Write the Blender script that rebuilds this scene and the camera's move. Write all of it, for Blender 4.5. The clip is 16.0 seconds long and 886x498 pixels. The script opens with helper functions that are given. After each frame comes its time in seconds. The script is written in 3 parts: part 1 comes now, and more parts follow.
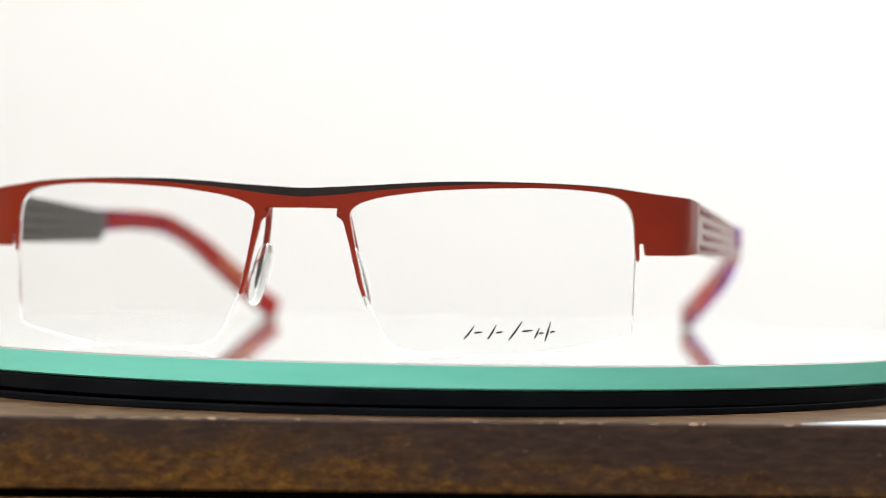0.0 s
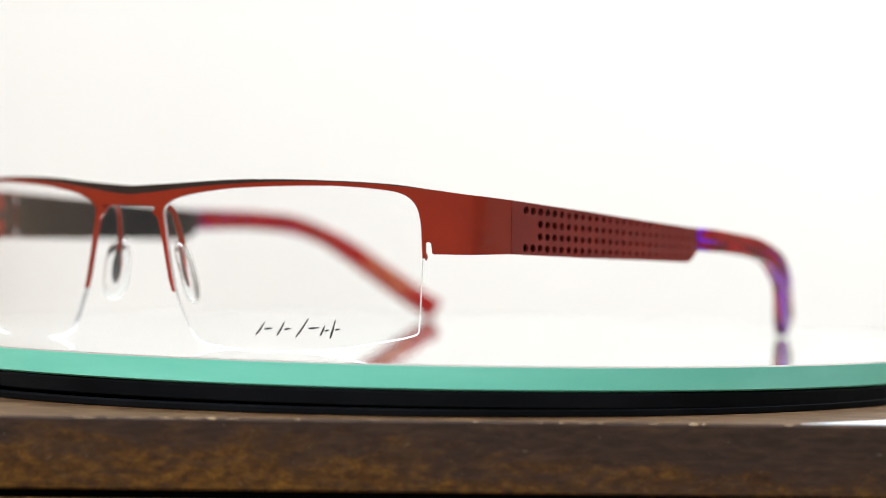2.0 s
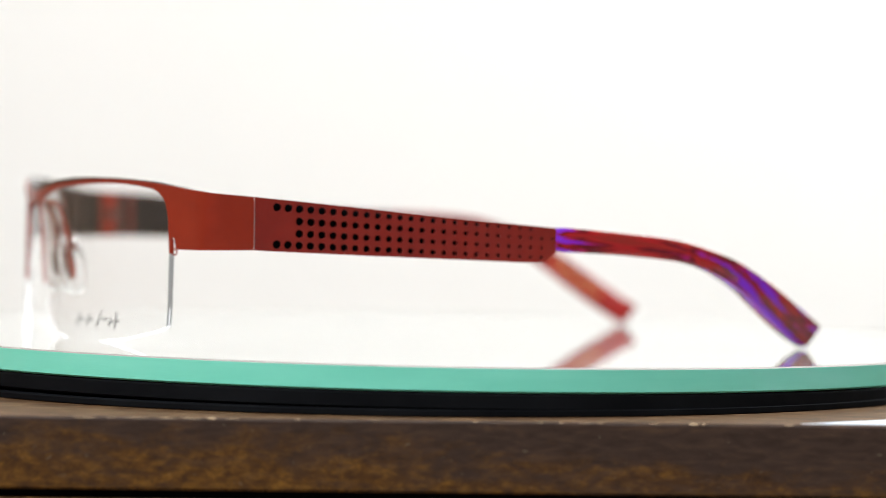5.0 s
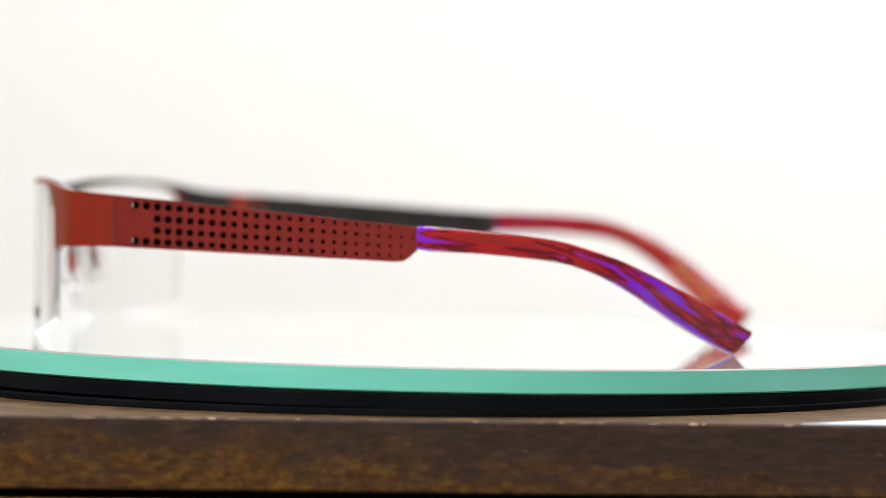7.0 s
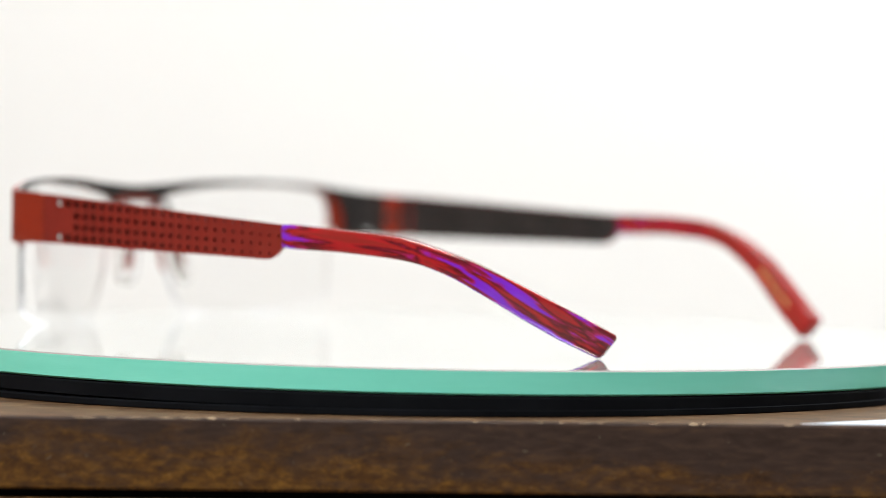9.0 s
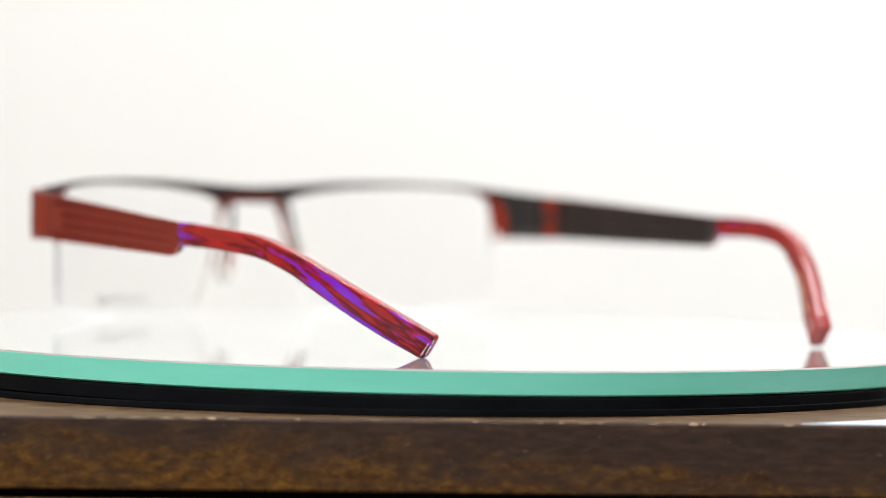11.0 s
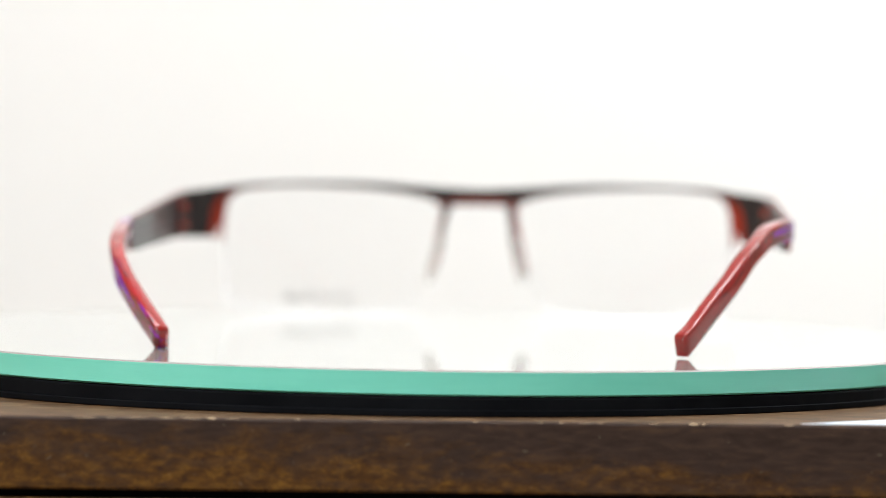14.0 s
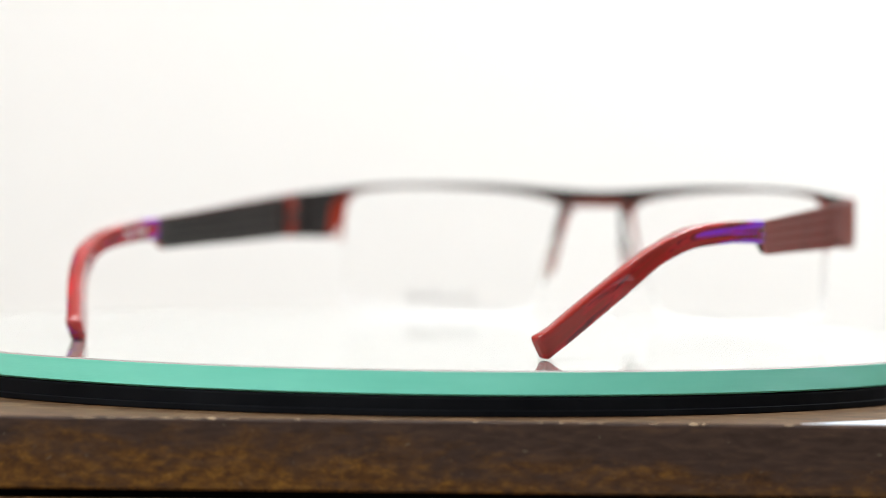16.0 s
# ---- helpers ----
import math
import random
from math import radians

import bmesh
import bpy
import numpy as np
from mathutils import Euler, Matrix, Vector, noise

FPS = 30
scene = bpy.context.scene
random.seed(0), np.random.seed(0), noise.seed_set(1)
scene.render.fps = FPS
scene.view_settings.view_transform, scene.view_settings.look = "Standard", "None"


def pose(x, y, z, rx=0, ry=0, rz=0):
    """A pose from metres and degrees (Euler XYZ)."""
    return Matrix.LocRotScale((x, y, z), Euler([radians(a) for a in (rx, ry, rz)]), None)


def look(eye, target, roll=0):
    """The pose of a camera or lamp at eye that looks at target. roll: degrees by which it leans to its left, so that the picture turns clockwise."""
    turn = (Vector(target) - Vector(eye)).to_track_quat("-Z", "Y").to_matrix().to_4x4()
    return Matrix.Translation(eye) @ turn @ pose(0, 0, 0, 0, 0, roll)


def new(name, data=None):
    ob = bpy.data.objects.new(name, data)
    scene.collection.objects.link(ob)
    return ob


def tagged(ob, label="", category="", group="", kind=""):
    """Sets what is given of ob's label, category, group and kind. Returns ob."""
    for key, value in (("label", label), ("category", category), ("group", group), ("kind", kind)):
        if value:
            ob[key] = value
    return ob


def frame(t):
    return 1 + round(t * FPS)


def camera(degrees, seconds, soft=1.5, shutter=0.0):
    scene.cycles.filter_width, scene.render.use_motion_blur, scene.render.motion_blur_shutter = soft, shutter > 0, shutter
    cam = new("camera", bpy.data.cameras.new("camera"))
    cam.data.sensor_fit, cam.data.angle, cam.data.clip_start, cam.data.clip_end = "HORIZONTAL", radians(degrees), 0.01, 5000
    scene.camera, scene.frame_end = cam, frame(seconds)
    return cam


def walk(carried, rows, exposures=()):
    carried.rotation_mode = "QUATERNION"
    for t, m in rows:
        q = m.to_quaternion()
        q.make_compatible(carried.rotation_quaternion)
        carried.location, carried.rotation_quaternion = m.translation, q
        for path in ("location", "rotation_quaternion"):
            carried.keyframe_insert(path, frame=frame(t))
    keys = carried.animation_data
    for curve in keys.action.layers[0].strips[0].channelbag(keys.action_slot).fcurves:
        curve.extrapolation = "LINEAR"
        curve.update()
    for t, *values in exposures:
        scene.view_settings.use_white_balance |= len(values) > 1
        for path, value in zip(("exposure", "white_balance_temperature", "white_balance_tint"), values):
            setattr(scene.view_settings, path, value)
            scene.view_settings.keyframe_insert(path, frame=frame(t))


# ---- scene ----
from mathutils import geometry

MM = 0.001

# ---- camera: fixed on its stand, a long lens close to the table ----
cam = camera(17.467, 16.0, soft=0.65)
EYE = Vector((0.0, -0.60387, 0.03063))
AIM = EYE + Vector((0.0044757, 0.9997735, -0.020807))
walk(cam, [(0.0, look(EYE, AIM, 0.715)), (16.0, look(EYE, AIM, 0.715))])
cam.data.dof.use_dof = True
cam.data.dof.focus_distance = 0.514
cam.data.dof.aperture_fstop = 9.8

# ---- light: the overhead panel, and unseen lamps added for the white wall and front ----
world = bpy.data.worlds.new("world")
scene.world = world
world.use_nodes = True
sky = world.node_tree.nodes.new("ShaderNodeTexSky")
sky.sky_type, sky.sun_disc = "NISHITA", False
sky.sun_elevation, sky.sun_rotation = radians(40), radians(60)
world.node_tree.links.new(sky.outputs[0], world.node_tree.nodes["Background"].inputs[0])
world.node_tree.nodes["Background"].inputs[1].default_value = 0.1


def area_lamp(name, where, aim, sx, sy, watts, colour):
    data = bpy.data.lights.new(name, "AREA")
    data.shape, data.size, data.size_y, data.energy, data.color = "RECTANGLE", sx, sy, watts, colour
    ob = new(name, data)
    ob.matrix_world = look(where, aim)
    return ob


area_lamp("added_wall_light", (1.14, 0.68, 1.45), (0.55, 1.30, 0.15), 0.7, 0.7, 45.5, (0.95, 0.985, 1.0))
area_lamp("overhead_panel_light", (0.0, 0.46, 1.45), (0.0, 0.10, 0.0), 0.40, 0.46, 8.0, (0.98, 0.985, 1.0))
area_lamp("added_front_light", (-0.50, -0.90, 1.70), (-0.02, -0.10, 0.0), 0.9, 0.6, 70, (0.975, 0.995, 1.0))
scene.view_settings.exposure = 0.0


# ---- materials ----
def material(name):
    m = bpy.data.materials.new(name)
    m.use_nodes = True
    return m, m.node_tree.nodes, m.node_tree.links, m.node_tree.nodes["Principled BSDF"]


def put(bsdf, **values):
    names = {"colour": "Base Color", "rough": "Roughness", "metal": "Metallic", "ior": "IOR", "coat": "Coat Weight",
             "coat_rough": "Coat Roughness", "clear": "Transmission Weight", "sss": "Subsurface Weight", "spec": "Specular IOR Level"}
    for key, value in values.items():
        bsdf.inputs[names[key]].default_value = (*value, 1) if key == "colour" else value


def mapped(nodes, links, scale, source="Object"):
    co = nodes.new("ShaderNodeTexCoord")
    mp = nodes.new("ShaderNodeMapping")
    mp.inputs["Scale"].default_value = scale
    links.new(co.outputs[source], mp.inputs["Vector"])
    return mp.outputs[0]


def noise_tex(nodes, links, vector, scale, detail=4.0, rough=0.55, distort=0.0):
    n = nodes.new("ShaderNodeTexNoise")
    n.inputs["Scale"].default_value, n.inputs["Detail"].default_value = scale, detail
    n.inputs["Roughness"].default_value, n.inputs["Distortion"].default_value = rough, distort
    links.new(vector, n.inputs["Vector"])
    return n.outputs["Fac"]


def ramp(nodes, links, fac, stops):
    r = nodes.new("ShaderNodeValToRGB")
    while len(r.color_ramp.elements) < len(stops):
        r.color_ramp.elements.new(0.5)
    for e, (pos, c) in zip(r.color_ramp.elements, stops):
        e.position, e.color = pos, (*c, 1) if len(c) == 3 else c
    links.new(fac, r.inputs[0])
    return r.outputs[0]


def bump(nodes, links, bsdf, height, strength, distance):
    b = nodes.new("ShaderNodeBump")
    b.inputs["Strength"].default_value, b.inputs["Distance"].default_value = strength, distance
    links.new(height, b.inputs["Height"])
    links.new(b.outputs[0], bsdf.inputs["Normal"])


def painted_metal(name, dark, light, rough, coat):
    """Satin lacquer on sheet metal under a thin clear coat: faint mottling and a fine grain."""
    m, nodes, links, b = material(name)
    put(b, rough=rough, metal=0.2, spec=0.3, coat=coat, coat_rough=0.13)
    v = mapped(nodes, links, (1, 1, 1))
    broad = noise_tex(nodes, links, v, 160, 3)
    links.new(ramp(nodes, links, broad, [(0.3, dark), (0.7, light)]), b.inputs["Base Color"])
    bump(nodes, links, b, noise_tex(nodes, links, v, 5000, 2), 0.12, 0.00005)
    return m


RED = painted_metal("red_lacquer", (0.255, 0.018, 0.005), (0.295, 0.022, 0.006), 0.45, 0.5)
# same red for the temples, painted darker for the dimmer reflections there
RED_DIMMED = painted_metal("red_lacquer_dimmed", (0.195, 0.011, 0.007), (0.23, 0.014, 0.008), 0.45, 0.7)
BLACK = painted_metal("black_lacquer", (0.016, 0.013, 0.013), (0.026, 0.021, 0.020), 0.45, 0.6)

LENS, nodes, links, b = material("clear_lens")
put(b, colour=(1.0, 1.0, 1.0), rough=0.0, ior=1.30, clear=1.0)

def lit_through(name, colour, share, clear, rough, ior):
    """A clear or frosted plastic that lets the light behind it glow through."""
    m, nodes, links, b = material(name)
    put(b, colour=colour, rough=rough, clear=clear, ior=ior)
    glow = nodes.new("ShaderNodeBsdfTranslucent")
    glow.inputs[0].default_value = (*colour, 1)
    blend = nodes.new("ShaderNodeMixShader")
    blend.inputs[0].default_value = share
    links.new(b.outputs[0], blend.inputs[1])
    links.new(glow.outputs[0], blend.inputs[2])
    links.new(blend.outputs[0], nodes["Material Output"].inputs[0])
    return m


GROUND = lit_through("ground_lens_edge", (0.97, 0.975, 0.99), 0.3, 0.9, 0.2, 1.14)
NYLON = lit_through("clear_nylon", (0.95, 0.95, 0.97), 0.5, 0.4, 0.3, 1.2)

SILICONE, nodes, links, b = material("clear_silicone")
put(b, colour=(0.985, 0.985, 0.99), rough=0.06, ior=1.2, clear=0.95)

INK, nodes, links, b = material("black_ink")
put(b, colour=(0.012, 0.012, 0.012), rough=0.6)

GOLD, nodes, links, b = material("pale_gold_print")
put(b, colour=(0.62, 0.36, 0.13), rough=0.4)

PRINT, nodes, links, b = material("pale_print")
put(b, colour=(0.62, 0.60, 0.62), rough=0.45)

# streaked acetate, clear red over violet
ACETATE, nodes, links, b = material("streaked_acetate")
put(b, rough=0.08, ior=1.47, clear=0.12)
grain_at = nodes.new("ShaderNodeAttribute")
grain_at.attribute_name = "along"
streak = noise_tex(nodes, links, grain_at.outputs["Vector"], 2.7, 3, 0.55, 0.35)
tone = nodes.new("ShaderNodeAttribute")
tone.attribute_name = "tone"
lean_to = nodes.new("ShaderNodeMath")
links.new(streak, lean_to.inputs[0])
links.new(tone.outputs["Fac"], lean_to.inputs[1])
hue = ramp(nodes, links, lean_to.outputs[0], [(0.0, (0.25, 0.022, 0.017)), (0.30, (0.30, 0.020, 0.017)), (0.39, (0.44, 0.014, 0.018)), (0.46, (0.10, 0.008, 0.012)),
                                  (0.495, (0.16, 0.008, 0.02)), (0.545, (0.38, 0.012, 0.07)), (0.59, (0.21, 0.018, 0.60)), (1.0, (0.28, 0.04, 0.76))])
links.new(hue, b.inputs["Base Color"])

# edge-lit float glass
GREEN, nodes, links, b = material("green_glass_edge")
put(b, rough=0.16, ior=1.5, coat=0.3, coat_rough=0.1)
v = mapped(nodes, links, (1, 1, 8))
links.new(ramp(nodes, links, noise_tex(nodes, links, v, 30, 3), [(0.3, (0.20, 0.76, 0.60)), (0.7, (0.24, 0.82, 0.66))]), b.inputs["Base Color"])
bump(nodes, links, b, noise_tex(nodes, links, mapped(nodes, links, (60, 60, 900)), 6, 2), 0.15, 0.0001)

ARRIS, nodes, links, b = material("ground_glass_arris")
put(b, colour=(0.30, 0.28, 0.27), rough=0.6)

GLASS_TOP, nodes, links, b = material("polished_glass_face")
put(b, colour=(0.60, 0.63, 0.61), rough=0.012, ior=1.52, metal=0.6)

PLASTIC, nodes, links, b = material("black_plastic")
put(b, rough=0.5, spec=0.04)
v = mapped(nodes, links, (1, 1, 1))
links.new(ramp(nodes, links, noise_tex(nodes, links, v, 60, 3), [(0.3, (0.0042, 0.0048, 0.0062)), (0.7, (0.008, 0.009, 0.011))]), b.inputs["Base Color"])
bump(nodes, links, b, noise_tex(nodes, links, v, 2500, 2), 0.15, 0.0001)

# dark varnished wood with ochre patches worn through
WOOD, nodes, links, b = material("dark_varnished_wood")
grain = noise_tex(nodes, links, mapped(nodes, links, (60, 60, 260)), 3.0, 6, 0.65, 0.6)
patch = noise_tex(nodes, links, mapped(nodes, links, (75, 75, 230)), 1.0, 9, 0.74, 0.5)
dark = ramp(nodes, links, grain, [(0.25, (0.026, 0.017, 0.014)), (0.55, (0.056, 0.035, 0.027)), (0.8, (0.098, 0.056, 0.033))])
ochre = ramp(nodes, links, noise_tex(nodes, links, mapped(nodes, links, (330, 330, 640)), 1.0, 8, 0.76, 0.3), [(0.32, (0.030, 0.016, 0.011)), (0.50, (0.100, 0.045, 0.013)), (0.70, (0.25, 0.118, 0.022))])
# more ochre towards the lower half of the board, and least at one end
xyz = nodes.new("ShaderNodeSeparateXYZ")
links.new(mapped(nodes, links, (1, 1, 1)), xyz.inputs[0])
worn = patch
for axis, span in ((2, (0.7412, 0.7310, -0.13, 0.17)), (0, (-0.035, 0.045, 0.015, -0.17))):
    ochre_bias = nodes.new("ShaderNodeMapRange")
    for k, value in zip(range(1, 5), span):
        ochre_bias.inputs[k].default_value = value
    links.new(xyz.outputs[axis], ochre_bias.inputs[0])
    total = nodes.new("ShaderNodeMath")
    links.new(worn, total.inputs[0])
    links.new(ochre_bias.outputs[0], total.inputs[1])
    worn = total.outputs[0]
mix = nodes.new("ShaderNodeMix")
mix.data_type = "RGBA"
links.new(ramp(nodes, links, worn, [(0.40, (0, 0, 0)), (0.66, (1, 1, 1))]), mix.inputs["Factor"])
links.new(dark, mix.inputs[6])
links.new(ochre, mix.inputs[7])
# sparse pale nicks
nick = nodes.new("ShaderNodeMix")
nick.data_type = "RGBA"
links.new(ramp(nodes, links, noise_tex(nodes, links, mapped(nodes, links, (700, 700, 1000)), 1.0, 3, 0.6), [(0.68, (0, 0, 0)), (0.76, (0.5, 0.5, 0.5))]), nick.inputs["Factor"])
links.new(mix.outputs[2], nick.inputs[6])
nick.inputs[7].default_value = (0.24, 0.20, 0.15, 1)
links.new(nick.outputs[2], b.inputs["Base Color"])
put(b, spec=0.14)
links.new(ramp(nodes, links, patch, [(0.3, (0.35, 0.35, 0.35)), (0.7, (0.55, 0.55, 0.55))]), b.inputs["Roughness"])
bump(nodes, links, b, noise_tex(nodes, links, mapped(nodes, links, (500, 500, 900)), 2.0, 5), 0.25, 0.0002)

# paler, streaked wood for the board's top face
PALE_TOP, nodes, links, b = material("pale_wood_top")
put(b, rough=0.6, spec=0.15)
links.new(ramp(nodes, links, noise_tex(nodes, links, mapped(nodes, links, (50, 300, 300)), 2.0, 6, 0.7), [(0.32, (0.030, 0.014, 0.007)), (0.52, (0.085, 0.045, 0.021)), (0.70, (0.24, 0.145, 0.075))]), b.inputs["Base Color"])


def plaster(name, colour):
    m, nodes, links, b = material(name)
    put(b, rough=0.9)
    v = mapped(nodes, links, (1, 1, 1))
    c2 = tuple(c * 0.975 for c in colour)
    links.new(ramp(nodes, links, noise_tex(nodes, links, v, 3, 4), [(0.3, c2), (0.7, colour)]), b.inputs["Base Color"])
    bump(nodes, links, b, noise_tex(nodes, links, v, 220, 3), 0.1, 0.0005)
    return m


WHITE_WALL = plaster("white_wall_paint", (0.865, 0.865, 0.855))
BROWN_WALL = plaster("warm_brown_wall_paint", (0.36, 0.245, 0.165))
GREY_WALL = plaster("grey_beige_wall_paint", (0.26, 0.25, 0.23))
FLOOR_MAT = plaster("brown_floor", (0.20, 0.16, 0.12))


# ---- mesh helpers ----
def part(name, bm, mats, parent=None, label=""):
    me = bpy.data.meshes.new(name)
    bm.normal_update()
    bm.to_mesh(me)
    bm.free()
    for m in mats if isinstance(mats, (list, tuple)) else [mats]:
        me.materials.append(m)
    ob = new(name, me)
    ob.parent = parent
    return tagged(ob, label) if label else ob


def block(lo, hi, bevel=0.0, segments=2):
    bm = bmesh.new()
    bmesh.ops.create_cube(bm, size=1)
    for v in bm.verts:
        v.co = [lo[i] + (v.co[i] + 0.5) * (hi[i] - lo[i]) for i in range(3)]
    if bevel:
        bmesh.ops.bevel(bm, geom=bm.edges[:], offset=bevel, segments=segments, affect="EDGES", profile=0.5)
    return bm


def turned(profile, steps=192):
    """A solid of revolution; profile: (radius, height) from the axis on top, round the rim, to the axis below. A third value is the material."""
    bm = bmesh.new()
    rings = []
    for r, z, *_ in profile:
        if r == 0:
            rings.append([bm.verts.new((0, 0, z))])
        else:
            rings.append([bm.verts.new((r * math.cos(2 * math.pi * k / steps), r * math.sin(2 * math.pi * k / steps), z)) for k in range(steps)])
    for i, (a, c) in enumerate(zip(rings, rings[1:])):
        mat = profile[i][2] if len(profile[i]) > 2 else 0
        for k in range(steps):
            j = (k + 1) % steps
            ring = [a[0], c[k], c[j]] if len(a) == 1 else [a[k], c[0], a[j]] if len(c) == 1 else [a[k], c[k], c[j], a[j]]
            f = bm.faces.new(ring)
            f.material_index, f.smooth = mat, False
    return bm


def smooth_line(points, per=6):
    """A Catmull-Rom line through the points."""
    p = [Vector(q) for q in points]
    p = [2 * p[0] - p[1], *p, 2 * p[-1] - p[-2]]
    out = []
    for a, c, d, e in zip(p, p[1:], p[2:], p[3:]):
        for k in range(per):
            u = k / per
            out.append(0.5 * ((2 * c) + (d - a) * u + (2 * a - 5 * c + 4 * d - e) * u * u + (3 * c - a - 3 * d + e) * u ** 3))
    return [*out, p[-2]]


def tube(points, radius, steps=10, squash=1.0):
    """A round bar along the points, with domed ends."""
    bm = bmesh.new()
    pts = [Vector(q) for q in points]
    rings = []
    side = None
    n = len(pts)
    for i, q in enumerate(pts):
        way = (pts[min(i + 1, n - 1)] - pts[max(i - 1, 0)]).normalized()
        if side is None:
            side = way.orthogonal().normalized()
        side = (side - way * side.dot(way)).normalized()
        up = way.cross(side)
        r = radius(i / (n - 1)) if callable(radius) else radius
        rings.append([bm.verts.new(q + r * (math.cos(a) * side + squash * math.sin(a) * up)) for a in (2 * math.pi * k / steps for k in range(steps))])
    for a, c in zip(rings, rings[1:]):
        for k in range(steps):
            bm.faces.new([a[k], a[(k + 1) % steps], c[(k + 1) % steps], c[k]]).smooth = True
    bm.faces.new(rings[0][::-1])
    bm.faces.new(rings[-1])
    return bm


# ---- room ----
def wall(name, lo, hi, mat, label, category):
    return tagged(part(name, block(lo, hi), mat), label, category, "", "structure")


wall("wall_side", (0.66, 1.3, -0.75), (1.6, 1.4, 1.75), GREY_WALL, "plain grey-beige painted wall beside the white one", "wall")
wall("wall_corner", (-1.6, 1.3, -0.75), (-0.86, 1.4, 1.75), BROWN_WALL, "plain warm brown painted wall beside the white one", "wall")
wall("wall_back", (-0.86, 1.3, -0.75), (0.66, 1.4, 1.75), WHITE_WALL, "plain bright white painted wall behind the turntable", "wall")
wall("wall_left", (-1.6, -1.6, -0.75), (-1.5, 1.3, 1.75), BROWN_WALL, "plain warm brown painted side wall", "wall")
wall("floor", (-1.6, -1.7, -0.80), (1.6, 1.4, -0.75), FLOOR_MAT, "plain brown floor", "floor")
wall("ceiling", (-1.6, -1.7, 1.75), (1.6, 1.4, 1.80), WHITE_WALL, "plain white ceiling", "ceiling")
wall("wall_right", (1.5, -1.6, -0.75), (1.6, 1.3, 1.75), GREY_WALL, "plain grey-beige painted side wall", "wall")
wall("wall_front", (-1.6, -1.7, -0.75), (1.6, -1.6, 1.75), GREY_WALL, "plain grey-beige painted wall", "wall")

# ---- wooden stand ----
TABLE_Z = -8.5 * MM
FRONT_Y = -117.5 * MM
stand = tagged(new("wooden_stand"), "dark varnished worn wooden stand carrying the turntable", "stand")
stand.location = (0, 0, -0.75)
LIFT = 0.75


def stand_part(name, lo, hi, bevel, mat, label=""):
    bm = block((lo[0], lo[1], lo[2] + LIFT), (hi[0], hi[1], hi[2] + LIFT), bevel)
    return part(name, bm, mat, stand, label)


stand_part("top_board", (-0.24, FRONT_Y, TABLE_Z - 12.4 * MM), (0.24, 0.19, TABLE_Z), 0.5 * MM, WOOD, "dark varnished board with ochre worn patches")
stand_part("top_face", (-0.2385, FRONT_Y + 0.35 * MM, TABLE_Z - 0.4 * MM), (0.2385, 0.1885, TABLE_Z + 0.02 * MM), 0.1 * MM, PALE_TOP, "paler top face of the board")
stand_part("shadow_gap", (-0.236, FRONT_Y + 3 * MM, TABLE_Z - 14.0 * MM), (0.236, 0.186, TABLE_Z - 12.3 * MM), 0, PLASTIC, "dark recessed joint")
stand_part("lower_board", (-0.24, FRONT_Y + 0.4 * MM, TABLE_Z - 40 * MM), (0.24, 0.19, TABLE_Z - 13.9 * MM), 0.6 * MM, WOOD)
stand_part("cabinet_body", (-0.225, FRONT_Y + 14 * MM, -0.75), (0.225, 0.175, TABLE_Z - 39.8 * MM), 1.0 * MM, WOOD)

# pale chips along the worn front edge
PALE, nodes, links, b = material("bare_chipped_wood")
put(b, rough=0.6)
links.new(ramp(nodes, links, noise_tex(nodes, links, mapped(nodes, links, (1, 1, 1)), 1500, 3), [(0.3, (0.38, 0.26, 0.15)), (0.7, (0.66, 0.50, 0.33))]), b.inputs["Base Color"])
for x, wide, tall in ((-58, 2.4, 0.10), (-53.6, 0.9, 0.10), (-49, 2.6, 0.07), (-44, 1.7, 0.09), (-40, 2.2, 0.11), (-36.6, 0.9, 0.26), (-33, 1.5, 0.08), (-22, 0.6, 0.10), (-9, 1.2, 0.06),
                      (8, 0.5, 0.08), (19, 0.7, 0.08), (22.5, 0.5, 0.14), (26.5, 1.3, 0.08), (29.2, 0.6, 0.12), (38, 1.4, 0.06), (45.0, 1.0, 0.38), (46.6, 0.5, 0.2), (61, 0.8, 0.10)):
    bm = bmesh.new()
    bmesh.ops.create_icosphere(bm, subdivisions=2, radius=1)
    for v in bm.verts:
        k = 1 + 0.35 * noise.noise(v.co * 1.7 + Vector((x, 0, 0)))
        v.co = Vector((x + v.co[0] * wide * k, FRONT_Y / MM + 0.35 + v.co[1] * 0.4, TABLE_Z / MM - 0.15 + v.co[2] * tall * 0.5 * k)) * MM + Vector((0, 0, LIFT))
    part("worn_chip", bm, PALE, stand, "pale chipped spot on the edge")

# bluish-white card on the stand's front corner, added for the glare there
bm = bmesh.new()
ring = [(63.2, -116.6), (125, -116.8), (170, -75), (140, -66)]
low_ring, top_ring = ([bm.verts.new((x * MM, y * MM, TABLE_Z + z * MM)) for x, y in ring] for z in (0.03, 0.18))
bm.faces.new(top_ring)
bm.faces.new(low_ring[::-1])
for k in range(4):
    bm.faces.new([low_ring[k], low_ring[(k + 1) % 4], top_ring[(k + 1) % 4], top_ring[k]])
GLARE_WHITE, nodes, links, b = material("glare_white")
put(b, colour=(0.62, 0.68, 0.78), rough=0.35)
bump(nodes, links, b, noise_tex(nodes, links, mapped(nodes, links, (1, 1, 1)), 900, 3), 0.1, 0.0001)
tagged(part("glare_card", bm, GLARE_WHITE), "small glossy bluish-white card added for the glare on the wooden stand", "paper")

